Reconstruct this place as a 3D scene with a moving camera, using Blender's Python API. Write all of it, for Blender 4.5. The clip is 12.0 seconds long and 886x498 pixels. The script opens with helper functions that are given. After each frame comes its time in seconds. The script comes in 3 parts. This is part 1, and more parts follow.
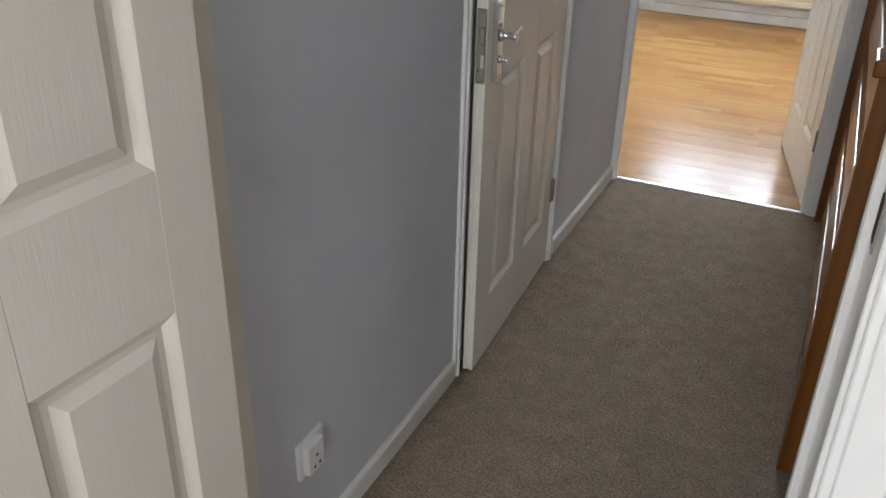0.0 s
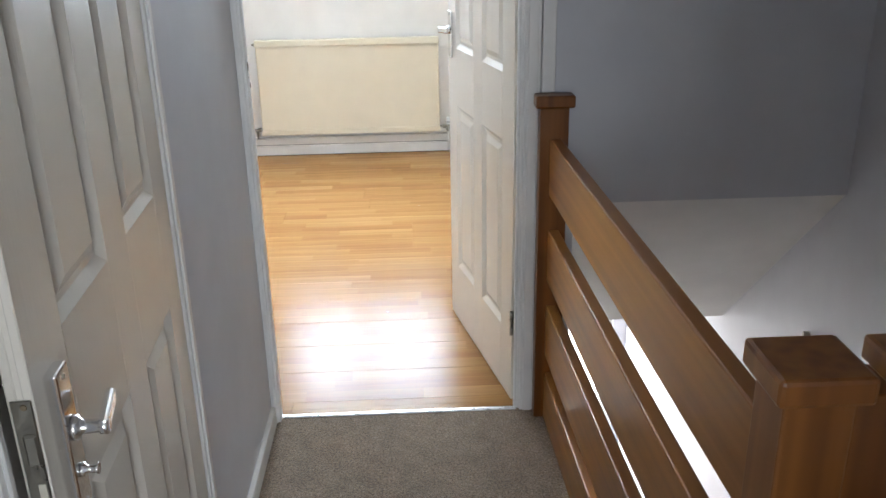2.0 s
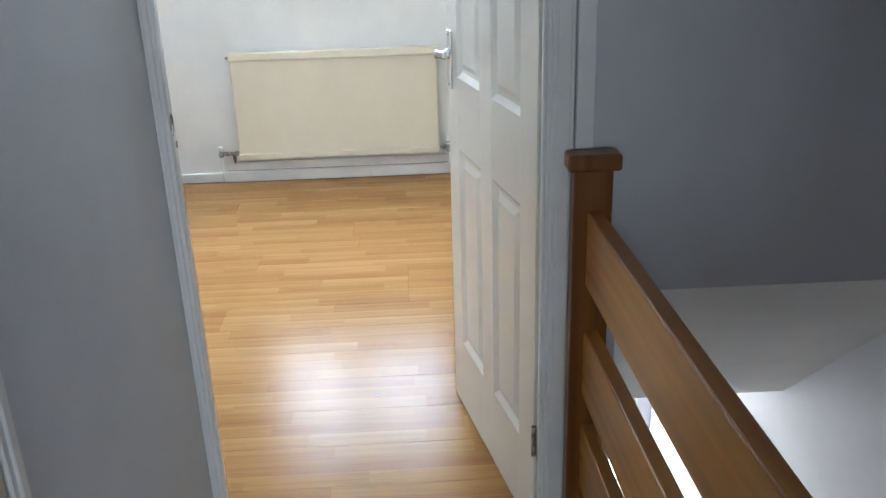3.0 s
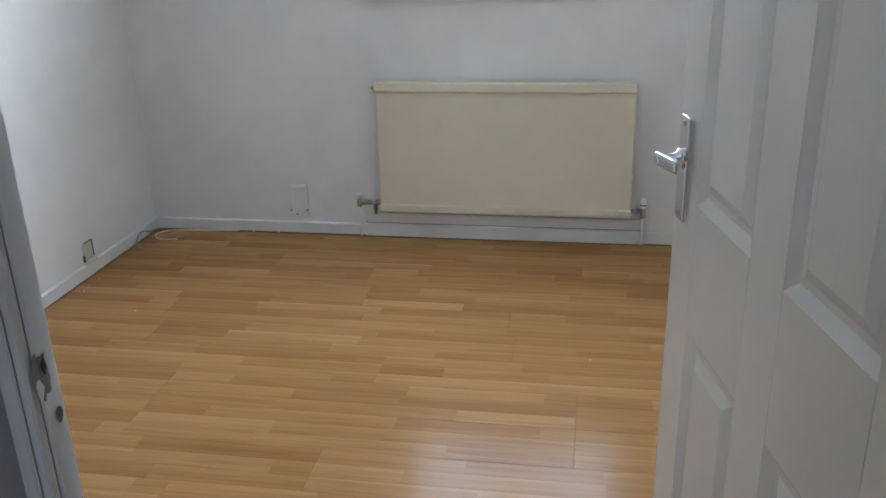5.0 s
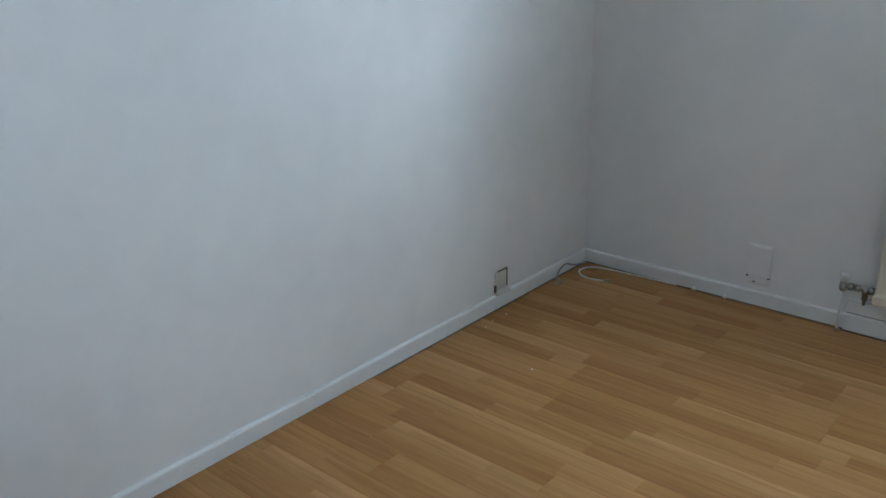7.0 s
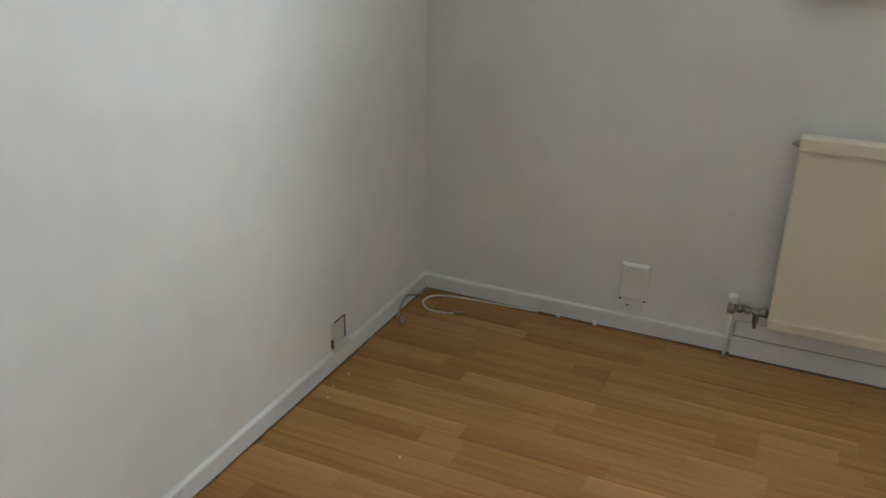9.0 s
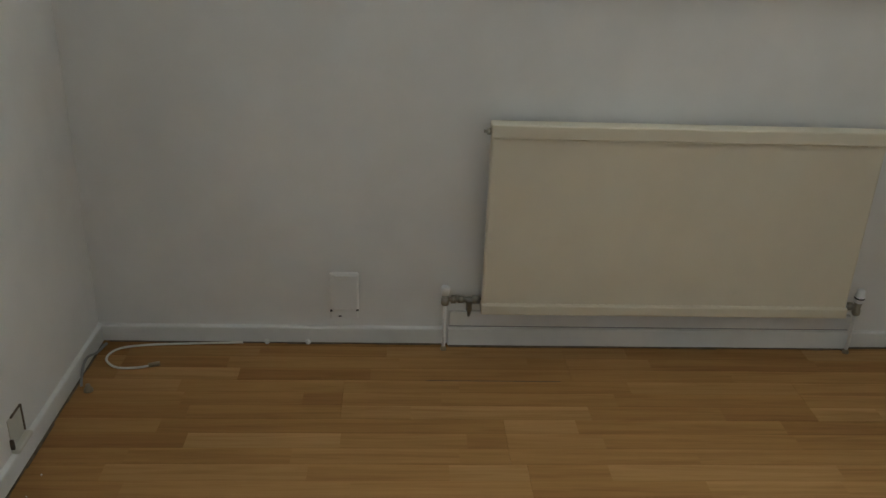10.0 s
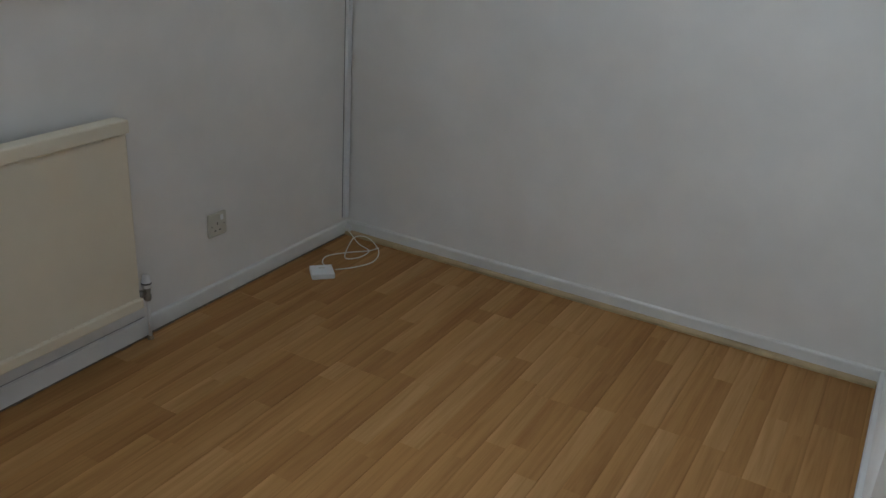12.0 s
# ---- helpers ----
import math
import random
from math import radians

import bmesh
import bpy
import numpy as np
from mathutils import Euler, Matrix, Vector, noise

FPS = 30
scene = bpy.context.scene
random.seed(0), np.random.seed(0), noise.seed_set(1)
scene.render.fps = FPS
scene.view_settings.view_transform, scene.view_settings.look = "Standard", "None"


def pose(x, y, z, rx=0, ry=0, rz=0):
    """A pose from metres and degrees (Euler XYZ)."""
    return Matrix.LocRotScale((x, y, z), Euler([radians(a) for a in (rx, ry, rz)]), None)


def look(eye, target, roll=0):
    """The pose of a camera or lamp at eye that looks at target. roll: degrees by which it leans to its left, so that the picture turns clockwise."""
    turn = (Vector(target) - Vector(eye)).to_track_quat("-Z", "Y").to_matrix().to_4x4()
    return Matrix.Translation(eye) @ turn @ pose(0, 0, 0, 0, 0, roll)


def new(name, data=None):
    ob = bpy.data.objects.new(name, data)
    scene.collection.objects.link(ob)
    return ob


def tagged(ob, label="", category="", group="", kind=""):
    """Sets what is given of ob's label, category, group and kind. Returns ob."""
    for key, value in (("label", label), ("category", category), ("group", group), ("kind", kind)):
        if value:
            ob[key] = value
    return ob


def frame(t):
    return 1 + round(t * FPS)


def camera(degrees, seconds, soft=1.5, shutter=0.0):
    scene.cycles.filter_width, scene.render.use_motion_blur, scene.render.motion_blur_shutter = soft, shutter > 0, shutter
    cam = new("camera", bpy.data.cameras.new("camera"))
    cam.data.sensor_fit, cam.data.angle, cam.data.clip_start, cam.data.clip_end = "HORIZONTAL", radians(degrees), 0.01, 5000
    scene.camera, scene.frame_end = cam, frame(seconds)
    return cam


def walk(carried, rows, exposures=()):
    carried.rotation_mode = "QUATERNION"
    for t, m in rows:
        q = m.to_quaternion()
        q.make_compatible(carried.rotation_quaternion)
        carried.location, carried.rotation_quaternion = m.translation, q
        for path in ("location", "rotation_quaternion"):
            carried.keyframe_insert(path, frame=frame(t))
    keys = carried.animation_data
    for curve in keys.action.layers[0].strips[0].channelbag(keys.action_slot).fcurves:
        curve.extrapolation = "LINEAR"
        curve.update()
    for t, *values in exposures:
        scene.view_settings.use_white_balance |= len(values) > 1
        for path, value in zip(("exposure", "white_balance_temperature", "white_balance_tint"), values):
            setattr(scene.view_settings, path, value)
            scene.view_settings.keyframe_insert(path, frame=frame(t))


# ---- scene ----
cam = camera(54.4, 12.0)
PATH = [
    (0, (0.391, -3.356, 1.422), (-0.354, -1.754, 0.485), 1.4),
    (0.5, (0.292, -3.165, 1.437), (-0.22, -1.454, 0.537), -0.5),
    (1, (0.227, -2.898, 1.446), (-0.087, -1.098, 0.633), -0.3),
    (1.5, (0.124, -2.636, 1.464), (0.046, -0.782, 0.718), -0.1),
    (2, (0.056, -2.367, 1.467), (0.128, -0.503, 0.746), -1.1),
    (2.5, (0.074, -2.029, 1.46), (0.168, -0.169, 0.73), -1.5),
    (2.7, (0.087, -1.890, 1.466), (0.174, -0.032, 0.73), -1.6),
    (4.3, (0.104, -0.966, 1.456), (-0.016, 0.902, 0.752), -1.6),
    (4.5, (0.106, -0.863, 1.446), (-0.056, 1.002, 0.741), -1.4),
    (5, (0.076, -0.580, 1.439), (-0.252, 1.257, 0.722), -1.6),
    (5.5, (0.033, -0.317, 1.397), (-0.657, 1.407, 0.660), -1.95),
    (6, (0.02, -0.108, 1.382), (-1.005, 1.435, 0.627), -1.8),
    (6.5, (-0.063, 0.059, 1.398), (-1.243, 1.491, 0.651), -1.9),
    (6.7, (-0.125, 0.11, 1.419), (-1.354, 1.512, 0.696), -1.5),
    (8.3, (-0.647, 0.444, 1.398), (-1.702, 1.979, 0.67), 2.3),
    (8.5, (-0.678, 0.523, 1.413), (-1.65, 2.101, 0.66), 2.3),
    (9, (-0.84, 0.642, 1.403), (-1.592, 2.318, 0.612), 1.1),
    (9.5, (-0.998, 0.769, 1.428), (-1.399, 2.553, 0.618), 1.3),
    (10, (-1.151, 0.84, 1.426), (-1.047, 2.661, 0.606), 2.2),
    (10.5, (-1.314, 0.902, 1.416), (-0.762, 2.638, 0.591), 2.8),
    (11, (-1.349, 1.083, 1.409), (-0.465, 2.688, 0.607), 2.3),
    (11.5, (-1.343, 1.160, 1.462), (-0.077, 2.479, 0.654), 2.4),
    (12, (-1.397, 1.228, 1.446), (0.219, 2.103, 0.657), 3.8),
]
EXPOSURES = [(0, 0.28, 7300, 14), (0.5, 0.5, 8200, 20), (1, 0.78, 7300, 17), (1.5, 0.73, 6700, 12), (2.0, 0.62, 6900, 12), (2.5, 0.52, 6500, 8), (4.5, -0.5, 6300, 11), (5, -0.7, 6350, 12), (5.5, -0.95, 6000, 14), (6, -1.15, 5950, 10), (6.5, -1.17, 5800, 6), (8.5, -1.02, 7150, 11), (9.5, -1.27, 7400, 10), (10.0, -1.44, 7500, 8), (10.5, -1.44, 6500, 10), (11, -1.32, 6050, 12), (11.5, -1.40, 6200, 10), (12, -1.58, 6650, 11)]
walk(cam, [(t, look(eye, target, roll)) for t, eye, target, roll in PATH], EXPOSURES)

# ---------------------------------------------------------------- world and lights
world = bpy.data.worlds.new("daylight")
scene.world = world
world.use_nodes = True
wn = world.node_tree
sky = wn.nodes.new("ShaderNodeTexSky")
sky.sky_type = "NISHITA"
sky.sun_disc = False
sky.sun_elevation = radians(38)
sky.sun_rotation = radians(200)
bg = wn.nodes["Background"]
bg.inputs["Strength"].default_value = 0.1
wn.links.new(sky.outputs["Color"], bg.inputs["Color"])

sun = new("sun", bpy.data.lights.new("sun", "SUN"))
sun.data.energy = 0.5
sun.data.angle = radians(10)
sun.data.color = (1.0, 0.95, 0.88)
sun.matrix_world = look((-3, -8, 9), (0, 0, 0))


def window_lamp(name, x0, x1, y, z0, z1, facing, watts, color, slant=0.0):
    """Daylight that stands in the opening of a window; facing is +1 or -1 along y, slant leans it along x."""
    lamp = new(name, bpy.data.lights.new(name, "AREA"))
    lamp.data.shape = "RECTANGLE"
    lamp.data.size, lamp.data.size_y = x1 - x0, z1 - z0
    lamp.data.energy = watts
    lamp.data.color = color
    c = ((x0 + x1) / 2, y, (z0 + z1) / 2)
    lamp.matrix_world = look(c, (c[0] + slant, y + facing, c[2]))
    return lamp


# the brighter half of the sky lies to the right of the bedroom window
BLUE_SKY = (0.665, 0.825, 1.0)
window_lamp("window_light", -0.92, -0.325, 3.72, 1.15, 2.26, -1, 64, BLUE_SKY, -0.40)
window_lamp("window_light", -0.305, 0.29, 3.72, 1.15, 2.26, -1, 64, BLUE_SKY, -0.40)
# assumed daylight from behind, added to light the landing; its window stays unseen
window_lamp("window_light", -0.30, 1.30, -5.72, 1.05, 2.06, 1, 63, (0.76, 0.87, 1.0))
window_lamp("window_light", 0.68, 1.20, 2.42, -2.30, -0.75, -1, 29, (0.92, 0.96, 1.0))

# ---------------------------------------------------------------- materials


def material(name, color, rough=0.5, metal=0.0, spec=0.5):
    m = bpy.data.materials.new(name)
    m.use_nodes = True
    b = m.node_tree.nodes["Principled BSDF"]
    b.inputs["Base Color"].default_value = (*color, 1)
    b.inputs["Roughness"].default_value = rough
    b.inputs["Metallic"].default_value = metal
    b.inputs["Specular IOR Level"].default_value = spec
    return m


def node(m, kind, **values):
    n = m.node_tree.nodes.new(kind)
    for key, value in values.items():
        n.inputs[key.replace("_", " ")].default_value = value
    return n


def link(m, a, b):
    m.node_tree.links.new(a, b)


def coords(m, scale=(1, 1, 1), world_space=False):
    """Scaled coordinates in metres: the object's own, or the world's."""
    mp = node(m, "ShaderNodeMapping", Scale=scale)
    if world_space:
        link(m, node(m, "ShaderNodeNewGeometry").outputs["Position"], mp.inputs["Vector"])
    else:
        link(m, node(m, "ShaderNodeTexCoord").outputs["Object"], mp.inputs["Vector"])
    return mp.outputs["Vector"]


def noise_of(m, vec, scale, detail=4, rough=0.55, distortion=0.0):
    n = node(m, "ShaderNodeTexNoise", Scale=scale, Detail=detail, Roughness=rough, Distortion=distortion)
    link(m, vec, n.inputs["Vector"])
    return n.outputs["Fac"]


def ramp(m, fac, stops):
    r = m.node_tree.nodes.new("ShaderNodeValToRGB")
    e = r.color_ramp.elements
    while len(e) < len(stops):
        e.new(0.5)
    for el, (pos, col) in zip(e, stops):
        el.position = pos
        el.color = (*col, 1) if len(col) == 3 else col
    link(m, fac, r.inputs["Fac"])
    return r.outputs["Color"]


def blend(m, fac, a, b, mode="MIX"):
    x = m.node_tree.nodes.new("ShaderNodeMix")
    x.data_type, x.blend_type = "RGBA", mode
    for sock, v in ((x.inputs[0], fac), (x.inputs[6], a), (x.inputs[7], b)):
        if isinstance(v, (int, float)):
            sock.default_value = v
        elif isinstance(v, tuple):
            sock.default_value = (*v, 1)
        else:
            link(m, v, sock)
    return x.outputs[2]


def bump(m, height, strength, distance):
    b = node(m, "ShaderNodeBump", Strength=strength, Distance=distance)
    link(m, height, b.inputs["Height"])
    link(m, b.outputs["Normal"], m.node_tree.nodes["Principled BSDF"].inputs["Normal"])
    return b


def shader(m):
    return m.node_tree.nodes["Principled BSDF"].inputs


def painted(name, color, rough, mottle=0.06, relief=0.25, scale=1.0):
    """Emulsion on plaster: soft large blotches, fine roller stipple."""
    m = material(name, color, rough)
    v = coords(m, world_space=True)
    big = noise_of(m, v, 1.3 * scale, 3)
    dark = tuple(c * (1 - 2 * mottle) for c in color)
    lite = tuple(min(c * (1 + mottle), 0.95) for c in color)
    mid = noise_of(m, v, 9 * scale, 4)
    col = ramp(m, big, [(0.3, dark), (0.7, lite)])
    link(m, blend(m, 0.18, col, ramp(m, mid, [(0.35, dark), (0.65, lite)])), shader(m)["Base Color"])
    add = node(m, "ShaderNodeMath")
    add.operation = "ADD"
    link(m, noise_of(m, v, 260, 3), add.inputs[0])
    link(m, noise_of(m, v, 14, 3), add.inputs[1])
    bump(m, add.outputs[0], relief, 0.0012)
    return m


def make_grained_paint(name, color, rough):
    """Gloss paint over embossed upright wood grain."""
    m = material(name, color, rough)
    v = coords(m, (60, 60, 3.2))
    g = noise_of(m, v, 4.0, 5, 0.6, 0.6)
    w = coords(m, world_space=True)
    big = noise_of(m, w, 2.2, 3)
    link(m, ramp(m, big, [(0.3, tuple(c * 0.93 for c in color)), (0.7, color)]), shader(m)["Base Color"])
    bump(m, g, 0.35, 0.0012)
    return m


def make_carpet():
    m = material("carpet_pile", (0.22, 0.18, 0.14), 0.95, spec=0.1)
    v = coords(m, world_space=True)
    tuft = noise_of(m, v, 160, 4, 0.85)
    blot = noise_of(m, v, 3.0, 4)
    track = noise_of(m, v, 17, 4, 0.65)
    base = ramp(m, tuft, [(0.38, (0.105, 0.070, 0.045)), (0.5, (0.300, 0.210, 0.143)), (0.62, (0.520, 0.395, 0.285))])
    fleck = noise_of(m, v, 85, 2, 0.6)
    base = blend(m, ramp(m, fleck, [(0.60, (0, 0, 0)), (0.72, (0.7, 0.7, 0.7))]), base, (0.52, 0.40, 0.30))
    base = blend(m, 0.75, base, ramp(m, blot, [(0.3, (0.78, 0.77, 0.76)), (0.7, (1.0, 1.0, 1.0))]), "MULTIPLY")
    base = blend(m, 0.8, base, ramp(m, track, [(0.38, (0.84, 0.83, 0.82)), (0.62, (1.20, 1.19, 1.17))]), "MULTIPLY")
    link(m, base, shader(m)["Base Color"])
    shader(m)["Sheen Weight"].default_value = 0.25
    bump(m, tuft, 1.0, 0.010)
    return m


def make_laminate():
    """Oak-print strips: tone by piece, long grain along x, satin coat."""
    m = material("oak_laminate", (0.42, 0.24, 0.10), 0.2, spec=0.042)
    geo = node(m, "ShaderNodeNewGeometry")
    info = node(m, "ShaderNodeObjectInfo")
    add = node(m, "ShaderNodeMath")
    add.operation = "ADD"
    link(m, geo.outputs["Random Per Island"], add.inputs[0])
    link(m, info.outputs["Random"], add.inputs[1])
    frac = node(m, "ShaderNodeMath")
    frac.operation = "FRACT"
    link(m, add.outputs[0], frac.inputs[0])
    tone = ramp(m, frac.outputs[0], [(0.0, (0.312, 0.153, 0.054)), (0.35, (0.358, 0.181, 0.065)), (0.7, (0.380, 0.196, 0.073)), (1.0, (0.424, 0.229, 0.092))])
    shift = node(m, "ShaderNodeCombineXYZ")
    mul = node(m, "ShaderNodeMath")
    mul.operation = "MULTIPLY"
    mul.inputs[1].default_value = 37.0
    link(m, frac.outputs[0], mul.inputs[0])
    link(m, mul.outputs[0], shift.inputs["X"])
    link(m, mul.outputs[0], shift.inputs["Z"])
    vadd = node(m, "ShaderNodeVectorMath")
    vadd.operation = "ADD"
    link(m, geo.outputs["Position"], vadd.inputs[0])
    link(m, shift.outputs[0], vadd.inputs[1])
    mp = node(m, "ShaderNodeMapping", Scale=(0.8, 17, 17))
    link(m, vadd.outputs[0], mp.inputs["Vector"])
    grain = noise_of(m, mp.outputs[0], 2.4, 3, 0.55, 0.9)
    mp2 = node(m, "ShaderNodeMapping", Scale=(9, 190, 190))
    link(m, vadd.outputs[0], mp2.inputs["Vector"])
    pores = noise_of(m, mp2.outputs[0], 1.0, 1, 0.5)
    col = blend(m, 0.55, tone, ramp(m, grain, [(0.28, (0.66, 0.61, 0.55)), (0.55, (1.0, 1.0, 1.0)), (0.78, (1.14, 1.12, 1.09))]), "MULTIPLY")
    col = blend(m, 0.15, col, ramp(m, pores, [(0.35, (0.62, 0.55, 0.48)), (0.55, (1.0, 1.0, 1.0))]), "MULTIPLY")
    # groove shade and edge highlight are put into the colour along each strip's edges
    split = node(m, "ShaderNodeSeparateXYZ")
    link(m, coords(m, (1, 3 / 0.197, 1)), split.inputs[0])
    across = node(m, "ShaderNodeMath")
    across.operation = "FRACT"
    link(m, split.outputs["Y"], across.inputs[0])
    col = blend(m, 0.8, col, ramp(m, across.outputs[0], [(0.0, (0.80, 0.78, 0.76)), (0.10, (0.95, 0.95, 0.94)), (0.65, (1.0, 1.0, 1.0)), (0.93, (1.12, 1.12, 1.13))]), "MULTIPLY")
    link(m, col, shader(m)["Base Color"])
    v = coords(m, world_space=True)
    wear = noise_of(m, v, 5, 2)
    link(m, ramp(m, wear, [(0.3, (0.165, 0.165, 0.165)), (0.7, (0.22, 0.22, 0.22))]), shader(m)["Roughness"])
    bump(m, pores, 0.05, 0.0006)
    return m


def make_stained_wood(axis, tones):
    """Reddish-brown stained softwood with a varnish; axis: the way the grain runs."""
    m = material("stained_wood_" + axis, tones[1], 0.3)
    sc = {"y": (22, 0.35, 22), "z": (22, 22, 0.35)}[axis]
    g = noise_of(m, coords(m, sc, world_space=True), 2.0, 1, 0.4)
    w = coords(m, world_space=True)
    big = noise_of(m, w, 1.6, 1)
    col = ramp(m, g, [(0.30, tones[0]), (0.5, tones[1]), (0.72, tones[2])])
    col = blend(m, 0.5, col, ramp(m, big, [(0.3, (0.70, 0.66, 0.62)), (0.7, (1.0, 1.0, 1.0))]), "MULTIPLY")
    link(m, col, shader(m)["Base Color"])
    return m


def make_worn_metal(name, color, rough):
    m = material(name, color, rough, metal=1.0)
    v = coords(m, world_space=True)
    n = noise_of(m, v, 60, 4)
    link(m, ramp(m, n, [(0.3, (rough * 0.7,) * 3), (0.7, (min(rough * 1.5, 1),) * 3)]), shader(m)["Roughness"])
    return m


WALL = painted("wall_emulsion", (0.80, 0.765, 0.715), 0.7)
HALL_WALL = painted("landing_emulsion", (0.645, 0.652, 0.692), 0.7)
CEIL = painted("ceiling_emulsion", (0.80, 0.80, 0.79), 0.85)
TRIM = painted("trim_gloss", (0.83, 0.825, 0.81), 0.3, 0.05, 0.12, 3.0)
SKIRT = painted("skirting_satin", (0.74, 0.715, 0.675), 0.65, 0.05, 0.12, 3.0)
CREAM = painted("cream_gloss", (0.74, 0.68, 0.58), 0.4, 0.05, 0.12, 3.0)
DOOR = make_grained_paint("door_gloss", (0.78, 0.735, 0.655), 0.26)
CARPET = make_carpet()
LAMINATE = make_laminate()
# rail tones are lightened to stand in for reflections of bright door and wall
WOOD_Y = make_stained_wood("y", ((0.235, 0.087, 0.018), (0.310, 0.122, 0.026), (0.370, 0.155, 0.036)))
WOOD_Z = make_stained_wood("z", ((0.150, 0.048, 0.009), (0.205, 0.070, 0.013), (0.260, 0.096, 0.019)))
CHROME = make_worn_metal("chrome", (0.78, 0.78, 0.78), 0.14)
STEEL = make_worn_metal("dull_steel", (0.36, 0.345, 0.30), 0.36)
BRASS = make_worn_metal("tarnished_brass", (0.36, 0.29, 0.20), 0.4)
ALU = make_worn_metal("aluminium", (0.80, 0.80, 0.80), 0.3)
RADIATOR = painted("radiator_enamel", (0.735, 0.650, 0.500), 0.42, 0.03, 0.06, 2.0)
PLASTIC = painted("white_plastic", (0.80, 0.80, 0.79), 0.35, 0.03, 0.05, 5.0)
IVORY = painted("ivory_plastic", (0.60, 0.565, 0.47), 0.4, 0.05, 0.05, 5.0)
DARK = painted("dark_slot", (0.03, 0.028, 0.025), 0.7, 0.1, 0.1, 5.0)
BARE = painted("bare_filler", (0.36, 0.31, 0.25), 0.85, 0.25, 0.6, 40.0)
DARK_BROWN = painted("dark_brown", (0.16, 0.115, 0.075), 0.85, 0.25, 0.6, 40.0)
CABLE = painted("cable_sheath", (0.74, 0.70, 0.62), 0.45, 0.05, 0.05, 8.0)
# grey for painted-in shade of narrow gaps, and for one grey cable
SHADE_AND_CABLE_GREY = painted("gap_shade_and_cable_grey", (0.30, 0.29, 0.27), 0.8, 0.1, 0.1, 5.0)
PINE = painted("pine_beading", (0.46, 0.33, 0.18), 0.5, 0.12, 0.2, 6.0)
UPVC = painted("white_upvc", (0.82, 0.82, 0.82), 0.3, 0.02, 0.04, 2.0)
SUBFLOOR = painted("subfloor_board", (0.06, 0.04, 0.025), 0.9)
GLASS = material("window_glass", (1, 1, 1), 0.0)
shader(GLASS)["Transmission Weight"].default_value = 1.0
shader(GLASS)["IOR"].default_value = 1.45

# ---------------------------------------------------------------- mesh helpers


def add_box(bm, x0, y0, z0, x1, y1, z1, bevel=0.0, segments=1):
    vs = [bm.verts.new((x, y, z)) for x in (x0, x1) for y in (y0, y1) for z in (z0, z1)]
    quads = ((0, 1, 3, 2), (4, 6, 7, 5), (0, 4, 5, 1), (2, 3, 7, 6), (0, 2, 6, 4), (1, 5, 7, 3))
    fs = [bm.faces.new([vs[i] for i in q]) for q in quads]
    if bevel > 0:
        edges = list({e for f in fs for e in f.edges})
        bmesh.ops.bevel(bm, geom=edges, offset=bevel, segments=segments, affect="EDGES", profile=0.5)
    return bm


def box(*args, **kw):
    return add_box(bmesh.new(), *args, **kw)


def boxes(rows, bevel=0.0):
    bm = bmesh.new()
    for r in rows:
        add_box(bm, *r, bevel=bevel)
    return bm


def add_tube(bm, p, q, r0, r1=None, n=16, caps=True):
    """A round bar from p to q."""
    r1 = r0 if r1 is None else r1
    p, q = Vector(p), Vector(q)
    turn = (q - p).to_track_quat("Z", "Y").to_matrix()
    rings = []
    for c, r in ((p, r0), (q, r1)):
        rings.append([bm.verts.new(c + turn @ Vector((r * math.cos(2 * math.pi * i / n), r * math.sin(2 * math.pi * i / n), 0))) for i in range(n)])
    for i in range(n):
        f = bm.faces.new((rings[0][i], rings[0][(i + 1) % n], rings[1][(i + 1) % n], rings[1][i]))
        f.smooth = True
    if caps:
        bm.faces.new(rings[0][::-1])
        bm.faces.new(rings[1])
    return bm


def tube(*args, **kw):
    return add_tube(bmesh.new(), *args, **kw)


def lathe(axis_base, profile, n=20, direction=(0, 0, 1)):
    """A turned piece: profile rows are (along, radius)."""
    bm = bmesh.new()
    turn = Vector(direction).to_track_quat("Z", "Y").to_matrix()
    base = Vector(axis_base)
    rings = []
    for h, r in profile:
        rings.append([bm.verts.new(base + turn @ Vector((r * math.cos(2 * math.pi * i / n), r * math.sin(2 * math.pi * i / n), h))) for i in range(n)])
    for a, b in zip(rings, rings[1:]):
        for i in range(n):
            f = bm.faces.new((a[i], a[(i + 1) % n], b[(i + 1) % n], b[i]))
            f.smooth = True
    bm.faces.new(rings[0][::-1])
    bm.faces.new(rings[-1])
    return bm


